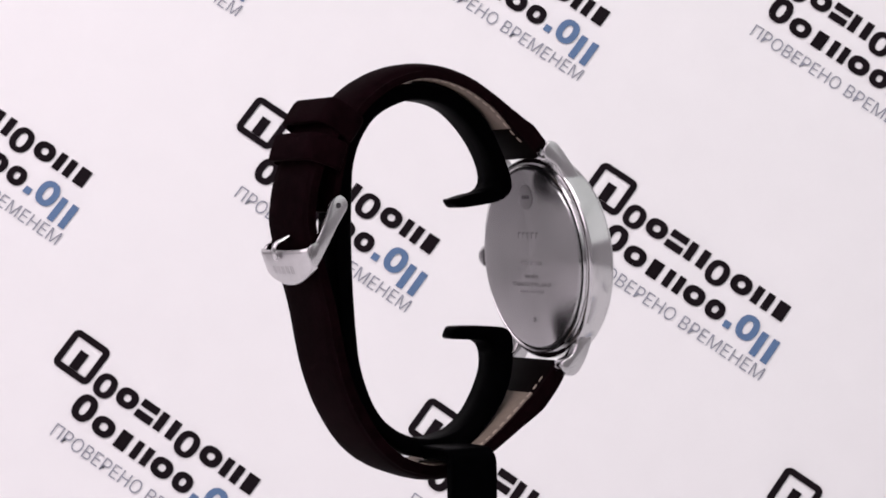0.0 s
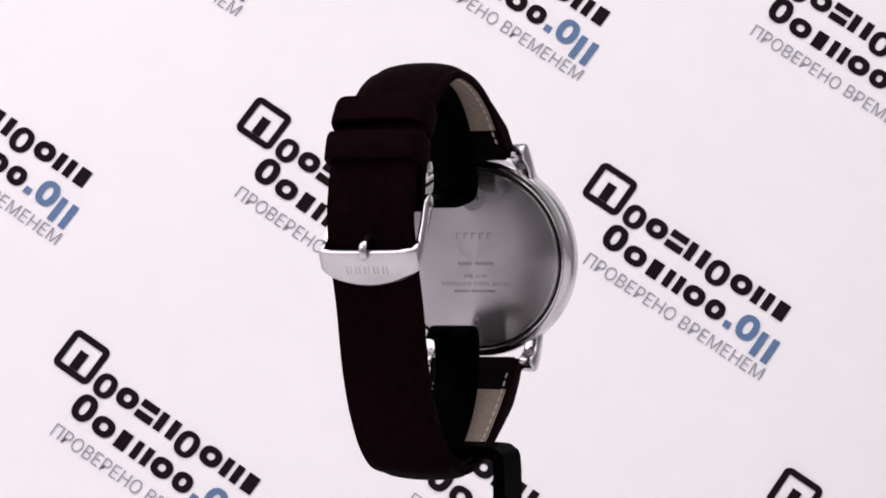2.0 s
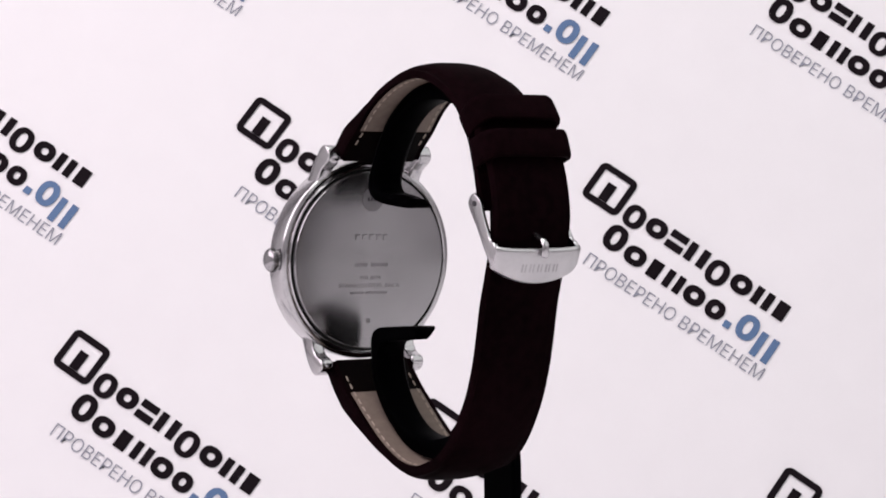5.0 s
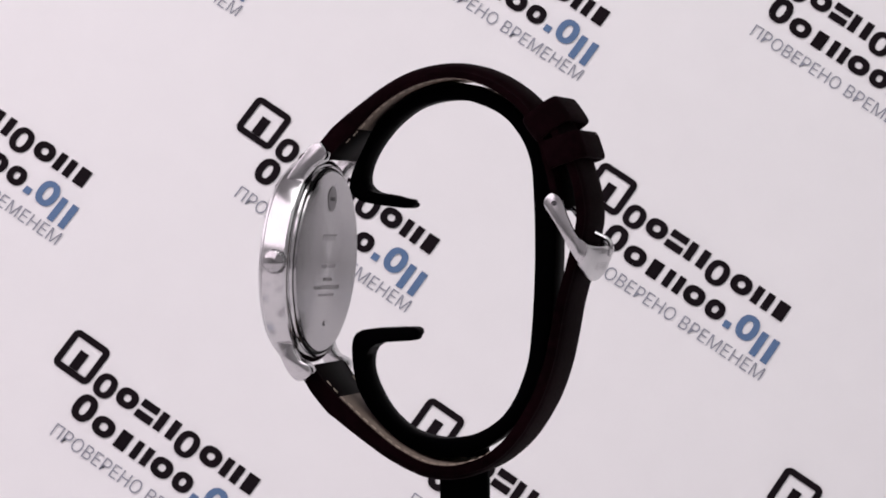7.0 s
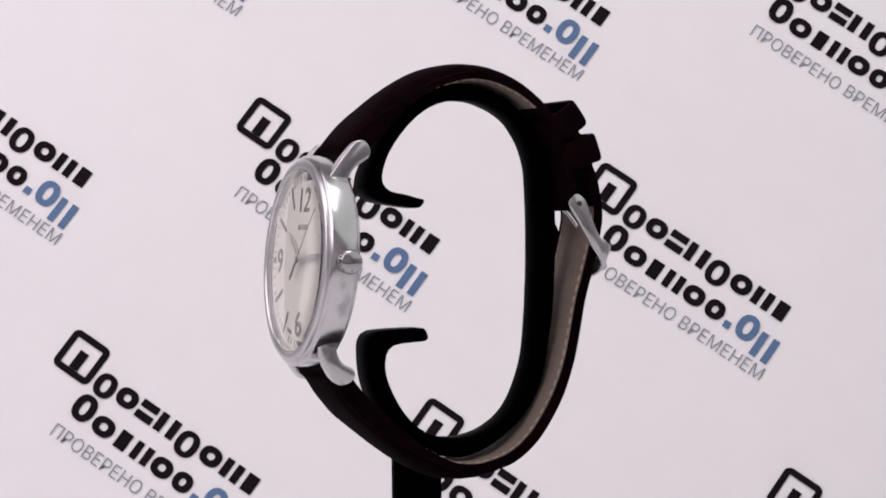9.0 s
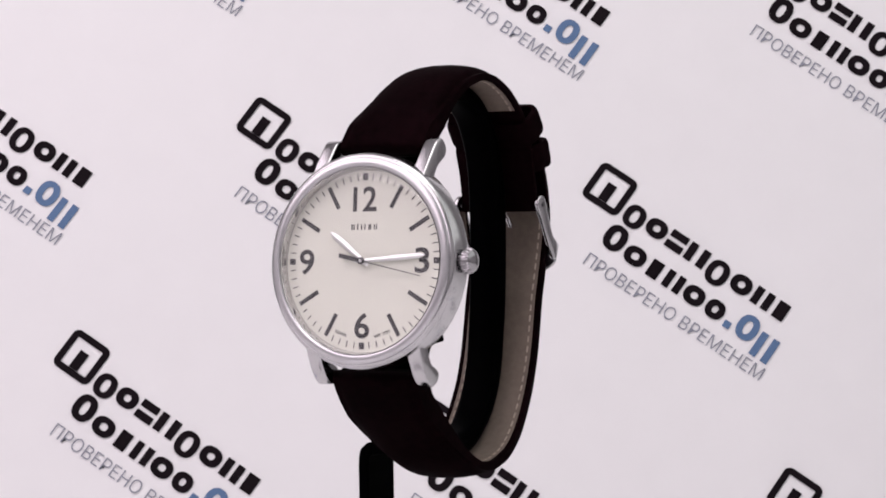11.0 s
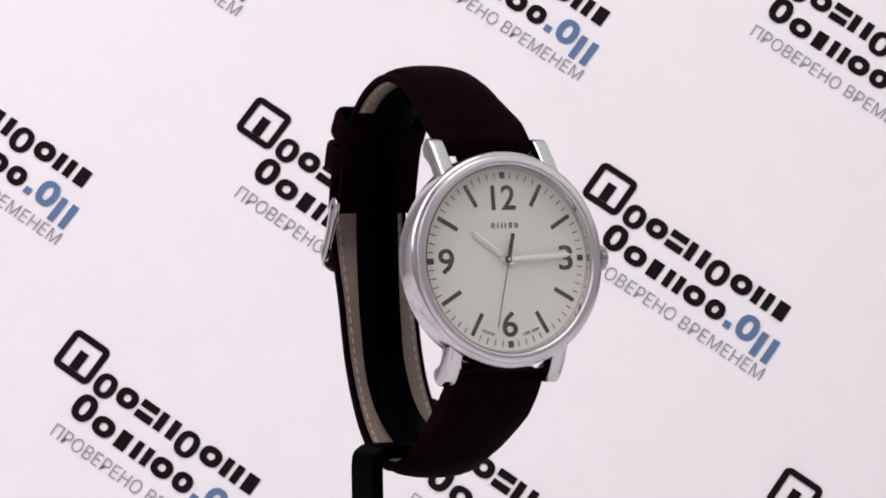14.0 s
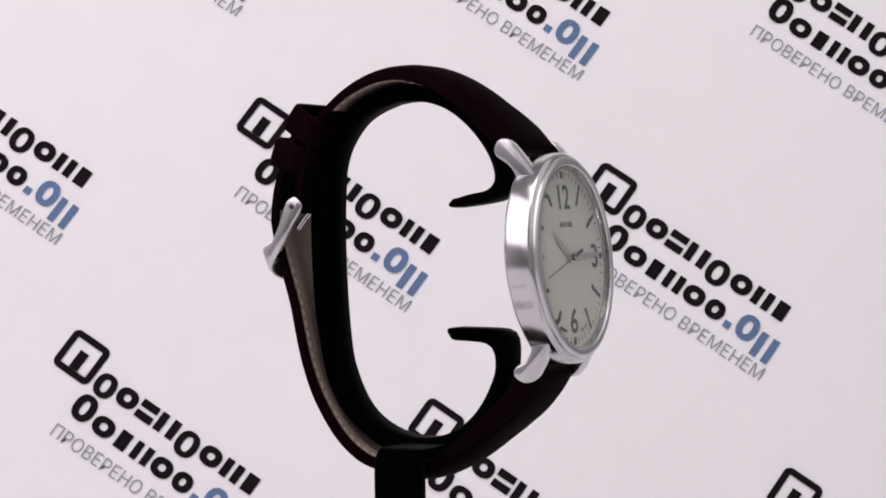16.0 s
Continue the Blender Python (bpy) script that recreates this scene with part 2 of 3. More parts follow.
def mark_meshes():
    """The meshes of one printed mark, in millimetres from the start of its slogan's baseline."""
    zt = 0.06
    icon = bmesh.new()
    # rounded square outline with an upright bar inside
    cx, cy, a, b = -6.4, 24.6, 6.7, 4.6
    outer, inner = [], []
    for qx, qy, a0 in ((1, 1, 0), (-1, 1, 90), (-1, -1, 180), (1, -1, 270)):
        for k in range(6):
            w = radians(a0 + k * 18)
            outer.append((cx + qx * (a - 2.2) + 2.2 * math.cos(w), cy + qy * (a - 2.2) + 2.2 * math.sin(w)))
            inner.append((cx + qx * (b - 0.3) + 0.3 * math.cos(w), cy + qy * (b - 0.3) + 0.3 * math.sin(w)))
    vo = [icon.verts.new((x * MM, y * MM, zt * MM)) for x, y in outer]
    vi = [icon.verts.new((x * MM, y * MM, zt * MM)) for x, y in inner]
    for k in range(len(vo)):
        j = (k + 1) % len(vo)
        icon.faces.new((vo[k], vo[j], vi[j], vi[k]))
    slab(icon, cx, cy - 1.4, 3.1, 6.2, 0.0, zt)

    def strokes(bm, x0, x1, y0, y1, share=0.34):
        w = (x1 - x0) * share
        slab(bm, x0 + w / 2, (y0 + y1) / 2, w, y1 - y0, 0.0, zt, rnd=0.12)
        slab(bm, x1 - w / 2, (y0 + y1) / 2, w, y1 - y0, 0.0, zt, rnd=0.12)

    def hoop(bm, x0, x1, y0, y1, tx=2.2, ty=1.75):
        """A plain heavy hoop, a little squarer than an ellipse."""
        mx, my, n = (x0 + x1) / 2, (y0 + y1) / 2, 28
        edge = []
        for ax, ay in (((x1 - x0) / 2, (y1 - y0) / 2), ((x1 - x0) / 2 - tx, (y1 - y0) / 2 - ty)):
            row = []
            for k in range(n):
                c, s = math.cos(2 * math.pi * k / n), math.sin(2 * math.pi * k / n)
                row.append(bm.verts.new(((mx + ax * math.copysign(abs(c) ** 0.86, c)) * MM, (my + ay * math.copysign(abs(s) ** 0.86, s)) * MM, zt * MM)))
            edge.append(row)
        for k in range(n):
            j = (k + 1) % n
            bm.faces.new((edge[0][k], edge[0][j], edge[1][j], edge[1][k]))

    def stack(bm, x0, x1, y0, y1):
        h = (y1 - y0) * 0.4
        slab(bm, (x0 + x1) / 2, y0 + h / 2, x1 - x0, h, 0.0, zt, rnd=0.3)
        slab(bm, (x0 + x1) / 2, y1 - h / 2, x1 - x0, h, 0.0, zt, rnd=0.3)

    black = bmesh.new()
    # upper row of plain shapes: hoops, pairs of strokes and stacked bars
    hoop(black, 1.4, 8.3, 17.6, 25.4)
    hoop(black, 9.1, 16.1, 19.2, 25.4, 2.3, 2.0)
    stack(black, 17.0, 23.0, 19.2, 25.4)
    strokes(black, 24.0, 31.0, 19.2, 25.4, 0.36)
    hoop(black, 32.1, 39.3, 17.0, 25.4)
    hoop(black, 40.3, 47.3, 19.2, 25.4, 2.3, 2.0)
    strokes(black, 48.4, 54.7, 19.4, 25.3, 0.39)
    slab(black, 58.3, 22.3, 3.9, 5.9, 0.0, zt, rnd=0.2)
    # lower row
    hoop(black, 0.3, 7.4, 8.1, 16.8, 2.4, 2.0)
    hoop(black, 8.4, 15.6, 8.0, 14.2, 2.3, 1.9)
    slab(black, 19.3, 11.1, 3.9, 5.9, 0.0, zt, rnd=0.2)
    strokes(black, 23.2, 29.3, 8.2, 14.1, 0.38)
    hoop(black, 30.3, 37.3, 8.0, 14.2, 2.3, 2.0)
    hoop(black, 38.3, 44.6, 8.0, 14.2, 2.2, 1.9)
    blue = bmesh.new()
    slab(blue, 47.0, 9.2, 2.3, 2.3, 0.0, zt)
    hoop(blue, 49.4, 56.2, 7.8, 16.2, 2.2, 1.9)
    strokes(blue, 57.2, 63.6, 5.4, 13.8, 0.36)
    slogan = moved(lettering("ПРОВЕРЕНО ВРЕМЕНЕМ", 5.9, 0.04, 64.5, -0.045), 32.2, 2.1, zt)
    return [("mark_icon", finish("mark_icon", icon, INK, False), "black rounded square outline with an inner bar"),
            ("mark_bars", finish("mark_bars", black, INK, False), "two rows of bold black hoops and bars"),
            ("mark_accent", finish("mark_accent", blue, BLUE, False), "steel blue hoop and bars"),
            ("slogan", finish("slogan", slogan, GREY, False), "thin grey capital lettering")]


MARK = mark_meshes()
for i in range(-3, 4):
    for j in range(-2, 3):
        ox, oy = -62.9 + 107.3 * i - 54.97 * j, 9.1 - 22.63 * i - 74.09 * j
        if not (-218 < ox < 155 and -116 < oy < 130):
            continue
        for nm, me, lab in MARK:
            ob = new(nm, me)
            ob.parent = backdrop
            ob.matrix_basis = Matrix.Translation((ox * MM, oy * MM, 0.0003)) @ Matrix.Rotation(TEXT_TURN, 4, "Z")
            ob["label"] = lab

# the same print runs on over the paper on the table
for i in range(-4, 5):
    for j in range(-4, 5):
        ox, oy = 20 + 107.3 * i - 54.97 * j, -90 - 22.63 * i - 74.09 * j
        if not (-300 < ox < 250 and -330 < oy < 130):
            continue
        for nm, me, lab in MARK:
            ob = new(nm, me)
            ob.parent = floor
            ob.matrix_basis = Matrix.Translation((ox * MM, oy * MM, 0.0003)) @ Matrix.Rotation(TEXT_TURN, 4, "Z")
            ob["label"] = lab

# ================= display stand =================
stand = new("watch_stand")
stand.location = (0, 0, H)
tagged(stand, "glossy black C-shaped watch display stand on a bent stem", "display stand")

HOLDER_IN = [(5.3, 5.1), (8.3, 5.9), (11.3, 6.4), (13.0, 7.2), (14.0, 8.8), (13.8, 10.8), (13.0, 13.2), (11.5, 15.9), (9.3, 18.8), (6.7, 21.4), (3.3, 23.8), (-0.3, 25.1),
             (-3.8, 25.6), (-7.4, 25.5), (-10.4, 24.7), (-14.0, 23.1), (-16.9, 20.9), (-19.3, 17.6), (-20.7, 14.6), (-21.6, 11.0), (-21.9, 6.3), (-22.1, -0.9), (-22.0, -9.3),
             (-21.6, -17.6), (-21.1, -23.6), (-20.5, -28.3), (-19.3, -32.5), (-17.5, -36.7), (-15.1, -40.2), (-12.1, -42.6), (-9.0, -44.1), (-5.5, -45.0), (-1.9, -45.2), (1.7, -44.6),
             (4.7, -43.5), (7.4, -41.6), (10.0, -38.7), (12.1, -35.1), (13.5, -31.5), (13.7, -28.5), (13.1, -26.5), (11.6, -25.3), (8.6, -24.9), (4.8, -24.7)]
HOLDER_OUT = [(5.6, 3.1), (9.6, 3.6), (14.3, 4.5), (16.6, 6.0), (17.3, 7.8), (16.4, 11.3), (14.2, 15.8), (11.5, 20.6), (8.2, 24.0), (4.6, 26.5), (1.1, 28.2), (-3.7, 29.2), (-8.4, 28.8),
              (-13.1, 27.2), (-17.2, 24.6), (-20.7, 20.8), (-23.6, 16.2), (-25.4, 10.9), (-26.3, 5.0), (-26.6, -0.9), (-26.5, -6.9), (-26.2, -12.8), (-25.6, -19.9), (-24.8, -24.6),
              (-23.8, -30.5), (-22.2, -35.2), (-19.3, -40.1), (-15.8, -43.6), (-11.1, -46.9), (-6.4, -48.8), (-2.8, -49.2), (1.9, -48.4), (6.6, -46.1), (10.1, -43.0), (13.0, -39.8),
              (15.4, -35.9), (16.7, -31.7), (17.1, -27.6), (17.0, -24.7), (16.2, -23.1), (14.6, -22.3), (9.9, -22.0), (4.9, -21.9)]


def even(pts, n):
    """n + 1 points at even steps along a smooth line."""
    line = spline([(u, z, 0) for u, z in pts], 6)
    run = [0.0]
    for a, b in zip(line, line[1:]):
        run.append(run[-1] + (b - a).length)
    return [(float(np.interp(run[-1] * k / n, run, [q.x for q in line])), float(np.interp(run[-1] * k / n, run, [q.y for q in line]))) for k in range(n + 1)]


# the ring's section: flat outside, rounded towards the inside (share of the thickness, share of the narrowing)
RIM = [(0.0, 0.35), (0.03, 0.1), (0.12, 0.0), (0.35, 0.03), (0.6, 0.2), (0.8, 0.44), (0.93, 0.72), (1.0, 1.0)]
clip = bmesh.new()
STEPS = 120
pairs_in, pairs_out = even(HOLDER_IN, STEPS), even(HOLDER_OUT, STEPS)
loops = []
for k in range(-5, STEPS + 6):
    i = min(max(k, 0), STEPS)
    over = (k - i) / 5.0                    # -1 to 1 beyond the two tips
    (ui, zi), (uo, zo) = pairs_in[i], pairs_out[i]
    mu, mz = (ui + uo) / 2, (zi + zo) / 2
    fat = math.sqrt(max(0.0, 1 - over * over)) * 0.97 + 0.03
    slim = min(1.0, 0.72 + 0.28 * min(i, STEPS - i) / 7.0) * (0.35 + 0.65 * fat)
    loop = []
    front = min(1.0, max(0.0, (mu + 22.0) / 35.0))          # 0 at the ring's back, 1 at the lips
    narrow = 1.3 - 0.4 * front
    for a, s in [(a, 4.25 - narrow * g) for a, g in RIM] + [(a, narrow * g - 4.25) for a, g in RIM[::-1]]:
        u, z = uo + (ui - uo) * a, zo + (zi - zo) * a
        u, z = mu + (u - mu) * fat - 1.9 * abs(over), mz + (z - mz) * fat
        loop.append(clip.verts.new(at(s * slim + 0.07 * u + a * (0.5 + 1.3 * front), u, z)))
    loops.append(loop)
for A, B in zip(loops, loops[1:]):
    for k in range(len(A)):
        j = (k + 1) % len(A)
        clip.faces.new((A[k], A[j], B[j], B[k]))
clip.faces.new(loops[0])
clip.faces.new(loops[-1][::-1])
part("clip_ring", clip, PLASTIC, stand, "black C-shaped ring with two inward lips", angle=60)
# side arm under the ring and the stem
arm = bmesh.new()
line = spline([(-4.0, 0, -47.5), (-13.0, 0, -47.5), (-15.0, 0, -48.1), (-15.95, 0, -50.0), (-16.0, 0, -60.0), (-16.0, 0, -97.6)], 6)
prev = None
for k, q in enumerate(line):
    d = (line[min(k + 1, len(line) - 1)] - line[max(k - 1, 0)]).normalized()
    nrm = Vector((-d.z, 0, d.x))
    loop = []
    for w, h in ((-5.4, -0.9), (-5.0, -1.27), (5.0, -1.27), (5.4, -0.9), (5.4, 0.9), (5.0, 1.27), (-5.0, 1.27), (-5.4, 0.9)):
        e = q + nrm * h
        loop.append(arm.verts.new(at(e.x, -1.1 + w, e.z)))
    if prev:
        for i in range(8):
            arm.faces.new((prev[i], prev[(i + 1) % 8], loop[(i + 1) % 8], loop[i]))
    else:
        arm.faces.new(loop)
    prev = loop
arm.faces.new(prev[::-1])
part("stem", arm, PLASTIC, stand, "flat black stem bent at a right angle")
foot = bmesh.new()
bmesh.ops.create_cone(foot, cap_ends=True, segments=64, radius1=0.034, radius2=0.033, depth=0.0026)
for v in foot.verts:
    v.co += Vector((0, 0, -H + 0.0013))
part("foot_plate", foot, PLASTIC, stand, "round black foot")

# ================= wristwatch =================
watch = new("wristwatch")
watch.location = (0, 0, H)
tagged(watch, "steel wristwatch with cream dial and dark brown leather strap", "wristwatch")

TAU, RD = radians(4.6), radians(0.4)
SC, UD, ZC = 0.75, 29.3, -7.56
CASE = Matrix((( math.cos(RD), -math.sin(RD), 0, SC * MM),
               ( math.sin(RD) * math.sin(TAU), math.cos(RD) * math.sin(TAU), -math.cos(TAU), -UD * MM),
               ( math.sin(RD) * math.cos(TAU), math.cos(RD) * math.cos(TAU), math.sin(TAU), ZC * MM),
               (0, 0, 0, 1)))


def cpart(name, bm, mat, parent=None, label="", **kw):
    """A part in the dial's space (a right, b up, n out of the dial)."""
    if parent is None or parent is watch:
        return part(name, bm, mat, watch, label, m=CASE, **kw)
    return part(name, bm, mat, parent, label, **kw)


case = cpart("case", lathe([(19.4, 1.7), (20.4, 1.7), (20.9, 1.62), (21.35, 1.42), (21.62, 1.12), (21.72, 0.75), (21.8, -3.5), (21.74, -3.85), (21.45, -4.15), (20.6, -4.4), (19.4, -4.4)]), CASESTEEL, label="polished round steel case")
cpart("bezel", lathe([(18.75, 0.4), (18.78, 1.95), (18.9, 2.25), (19.05, 2.4), (19.3, 2.48), (19.9, 2.43), (20.4, 2.3), (20.68, 2.1), (20.76, 1.85), (20.74, 1.6), (19.4, 1.6), (19.3, 0.4)]), BEZEL, label="narrow satin steel bezel")
cpart("rehaut_ring", lathe([(18.15, 0.02), (18.74, 1.38), (18.8, 1.38), (18.8, 0.0), (18.15, 0.0)]), RING, label="sloping inner ring round the dial")
dial = cpart("dial", lathe([(0, 0), (18.7, 0), (18.7, -0.4), (0, -0.4)], closed=False), DIAL, label="plain cream dial")
crystal = cpart("crystal", lathe([(0, 2.62), (6, 2.59), (12, 2.5), (17.5, 2.33), (18.72, 2.2), (18.72, 1.42), (17.5, 1.44), (12, 1.5), (6, 1.54), (0, 1.56)], closed=False), GLASS, label="clear domed crystal")
crystal.visible_shadow = False

for nm, x, y, w in (("12", 0.0, 12.45, 5.5), ("3", 13.6, 0.1, 3.3), ("6", 0.0, -12.9, 3.5), ("9", -13.45, -0.1, 3.5)):
    cpart("numeral", moved(lettering(nm, 6.9, 0.04, w, 0.11), x, y, 0.04), DIALINK, dial, "bold charcoal numeral", smooth=False)
for k in range(12):
    ang = radians(90 - 30 * k)
    if k % 3:
        bm = slab(bmesh.new(), 14.7 * math.cos(ang), 14.7 * math.sin(ang), 4.9, 0.88, 0.0, 0.06, ang)
        cpart("hour_marker", bm, DIALINK, dial, smooth=False)
    else:
        bm = slab(bmesh.new(), 16.9 * math.cos(ang), 16.9 * math.sin(ang), 1.35, 1.2, 0.0, 0.06, ang)
        cpart("quarter_marker", bm, DIALINK, dial, smooth=False)
tick = finish("minute_tick", slab(bmesh.new(), 16.85, 0, 1.25, 0.2, 0.0, 0.05), DIALINK, False)
for k in range(60):
    if k % 5:
        ob = new("minute_tick", tick)
        ob.parent = dial
        ob.matrix_basis = Matrix.Rotation(radians(6 * k), 4, "Z")
bm = bmesh.new()
for k, w in enumerate((0.75, 0.25, 1.05, 0.65, 0.75)):
    x = (-2.65, -1.55, -0.25, 1.3, 2.6)[k]
    for side in ((-1, 1) if w > 0.3 else (0,)):
        slab(bm, x + side * (w / 2 - 0.13), 6.85, 0.26, 1.1, 0.0, 0.05)
cpart("maker_bars", bm, DIALINK, dial, "row of small charcoal bars", smooth=False)
bm = bmesh.new()
for k in range(7):
    w = radians(-113.5 + 1.55 * k)
    slab(bm, 15.25 * math.cos(w), 15.25 * math.sin(w), 0.2, 0.62, 0.0, 0.05, w + math.pi / 2)
cpart("feature_bars", bm, DIALINK, dial, smooth=False)
w = radians(-72.2)
cpart("water_resistance_lettering", moved(lettering("WR 30M", 1.05, 0.03, 3.8), 15.25 * math.cos(w), 15.25 * math.sin(w), 0.04, w + math.pi / 2), DIALINK, dial, smooth=False)


def pointer(name, length, wide, tip, tail, z, mat, label, turn):
    bm = bmesh.new()
    pts = [(-wide * 0.28, -tail), (wide * 0.28, -tail), (wide * 0.5, length * 0.55), (wide * 0.44, length - tip), (0, length), (-wide * 0.44, length - tip), (-wide * 0.5, length * 0.55)]
    lo = [bm.verts.new((x * MM, y * MM, z * MM)) for x, y in pts]
    hi = [bm.verts.new((x * 0.8 * MM, y * MM, (z + 0.1) * MM)) for x, y in pts]
    rid = [bm.verts.new((0, -tail * MM, (z + 0.2) * MM)), bm.verts.new((0, (length - tip) * MM, (z + 0.2) * MM))]
    n = len(pts)
    bm.faces.new(lo[::-1])
    for i in range(n):
        bm.faces.new((lo[i], lo[(i + 1) % n], hi[(i + 1) % n], hi[i]))
    bm.faces.new((hi[1], hi[2], hi[3], rid[1], rid[0]))
    bm.faces.new((hi[3], hi[4], rid[1]))
    bm.faces.new((hi[4], hi[5], rid[1]))
    bm.faces.new((hi[5], hi[6], hi[0], rid[0], rid[1]))
    bm.faces.new((hi[0], hi[1], rid[0]))
    return part(name, bm, mat, watch, label, m=CASE @ Matrix.Rotation(radians(-turn), 4, "Z"), smooth=False)


pointer("hour_pointer", 9.9, 1.45, 1.3, 1.6, 0.35, POINTER, "short bright steel hour pointer", 307)
minute_pointer = pointer("minute_pointer", 14.8, 1.2, 1.5, 1.6, 0.68, POINTER, "long bright steel minute pointer", 86.6)
bm = slab(bmesh.new(), 0, 7.0, 0.17, 14.2, 1.0, 1.08)
slab(bm, 0, -3.0, 0.85, 4.6, 1.0, 1.1, rnd=0.08)
hub = bmesh.ops.create_cone(bm, cap_ends=True, segments=32, radius1=0.75 * MM, radius2=0.7 * MM, depth=0.3 * MM)
for v in hub["verts"]:
    v.co.z += 1.05 * MM
seconds_pointer = part("seconds_pointer", bm, DIALINK, watch, "thin dark sweep pointer with a thick tail", m=CASE, smooth=False)
cpart("pointer_pin", lathe([(0, 1.34), (0.34, 1.32), (0.36, 0.0), (0, 0)], 24, closed=False), POINTER)

# case back
back = cpart("case_back", lathe([(0, -5.62), (10, -5.6), (18.6, -5.5), (19.1, -5.42), (19.25, -5.2), (19.3, -4.9), (19.5, -4.85), (19.6, -4.6), (19.6, -4.2), (0, -4.2)], 160, closed=False), BACKSTEEL, label="circular-brushed steel back with faint engraving")
# Black ring in place of the shade in the groove round the back.
cpart("groove_shade", lathe([(19.3, -4.3), (19.35, -4.9), (19.6, -5.0), (19.85, -4.9), (19.9, -4.3)]), GROOVE, label="thin black ring for the shaded groove round the back")
cpart("seat_ring", lathe([(19.85, -4.3), (19.88, -4.85), (20.05, -4.97), (20.25, -4.8), (20.35, -4.3)]), STEEL, label="polished ring round the back")


def engraved(words, y, size, width):
    return moved(lettering(words, size, 0.02, width), 0, y, 0, mirror=True)


def on_back(name, bm, mat=FAINT, label=""):
    for v in bm.verts:
        v.co.z = -5.63 * MM - (0.0 if v.co.z > 0 else 0.03 * MM) - 0.0 * MM
    return cpart(name, bm, mat, back, label, smooth=False)


def plate(cx, cy, w, h):
    bm = bmesh.new()
    return slab(bm, cx, cy, w, h, -0.01, 0.01)


bm = bmesh.new()
for k in range(5):
    slab(bm, 3.6 - 1.8 * k, 5.6, 1.2, 0.3, -0.01, 0.01)
    slab(bm, 3.6 - 1.8 * k + 0.45, 5.0, 0.3, 1.2, -0.01, 0.01)
on_back("maker_bars", bm, label="row of faint etched bars")
on_back("model_bars", slab(slab(bmesh.new(), 2.4, -1.0, 3.2, 0.7, -0.01, 0.01), -2.3, -1.0, 4.4, 0.7, -0.01, 0.01))
on_back("depth_lettering", engraved("WR 30 M", -3.8, 1.2, 5.4))
on_back("steel_lettering", engraved("STAINLESS STEEL BACK", -5.5, 1.2, 16.0))
on_back("address_bars", slab(slab(bmesh.new(), 3.2, -7.1, 3.6, 0.5, -0.01, 0.01), -1.8, -7.1, 5.6, 0.5, -0.01, 0.01))
on_back("small_mark", slab(bmesh.new(), 0, -13.2, 1.0, 1.0, -0.01, 0.01))
badge = bmesh.new()
bmesh.ops.create_circle(badge, cap_ends=True, segments=48, radius=2.7 * MM)
for v in badge.verts:
    v.co += Vector((0, 13.3 * MM, -0.001))
on_back("battery_badge", badge, BADGE, "small round matt disc")
bm = bmesh.new()
for k in range(4):
    slab(bm, 1.1 - 0.75 * k, 13.3, 0.5, 0.8, -0.01, 0.01)
for v in bm.verts:
    v.co.z = -5.67 * MM - (0.0 if v.co.z > 0 else 0.03 * MM)
cpart("badge_bars", bm, DIALINK, back, smooth=False)

# crown
crown = bmesh.new()
prof = [(0, 24.5), (1.0, 24.42), (1.75, 24.2), (2.2, 23.9), (2.5, 23.5), (2.58, 23.2), (2.6, 22.5), (2.4, 22.25), (1.7, 22.2), (1.6, 20.9), (0, 20.9)]
rings = []
SEG = 96
for r, a in prof:
    ringv = []
    for k in range(SEG):
        rr = r * (1 - (0.13 if (k // 2) % 2 and 2.45 < r else 0))
        w = 2 * math.pi * k / SEG
        ringv.append(crown.verts.new((a * MM, rr * MM * math.cos(w), (-2.1 + rr * math.sin(w)) * MM)))
    rings.append(ringv)
for A, B in zip(rings, rings[1:]):
    for k in range(SEG):
        crown.faces.new((A[k], A[(k + 1) % SEG], B[(k + 1) % SEG], B[k]))
bmesh.ops.remove_doubles(crown, verts=crown.verts, dist=1e-6)
cpart("crown", crown, CROWNSTEEL, label="fluted steel winding crown", angle=25)

# lugs: side outline in (u, z)
LUG_UP = [(28.9, 7.9), (28.2, 9.4), (26.6, 11.6), (24.4, 14.4), (22.6, 16.4), (21.2, 16.9), (20.0, 16.4), (19.2, 14.9), (19.6, 13.4), (20.6, 12.6), (22.2, 11.6), (23.4, 10.2), (24.1, 8.8), (24.6, 7.7)]
LUG_LO = [(31.3, -22.7), (30.9, -24.8), (30.0, -27.4), (29.0, -29.5), (27.7, -31.5), (26.2, -32.6), (24.7, -32.5), (23.4, -31.6), (23.0, -30.3), (23.7, -29.2), (25.0, -28.6), (26.0, -27.8), (26.8, -26.2), (27.0, -24.6), (27.2, -22.7)]
for outline in (LUG_UP, LUG_LO):
    sm = [(q.x, q.y) for q in spline([(u, z, 0) for u, z in outline], 3, closed=True)]
    for s0, s1 in ((SC - 13.4, SC - 10.3), (SC + 10.3, SC + 13.4)):
        part("lug", prism(sm, s0, s1, 0.45, 3), STEEL, watch, "polished steel lug with a rounded end")
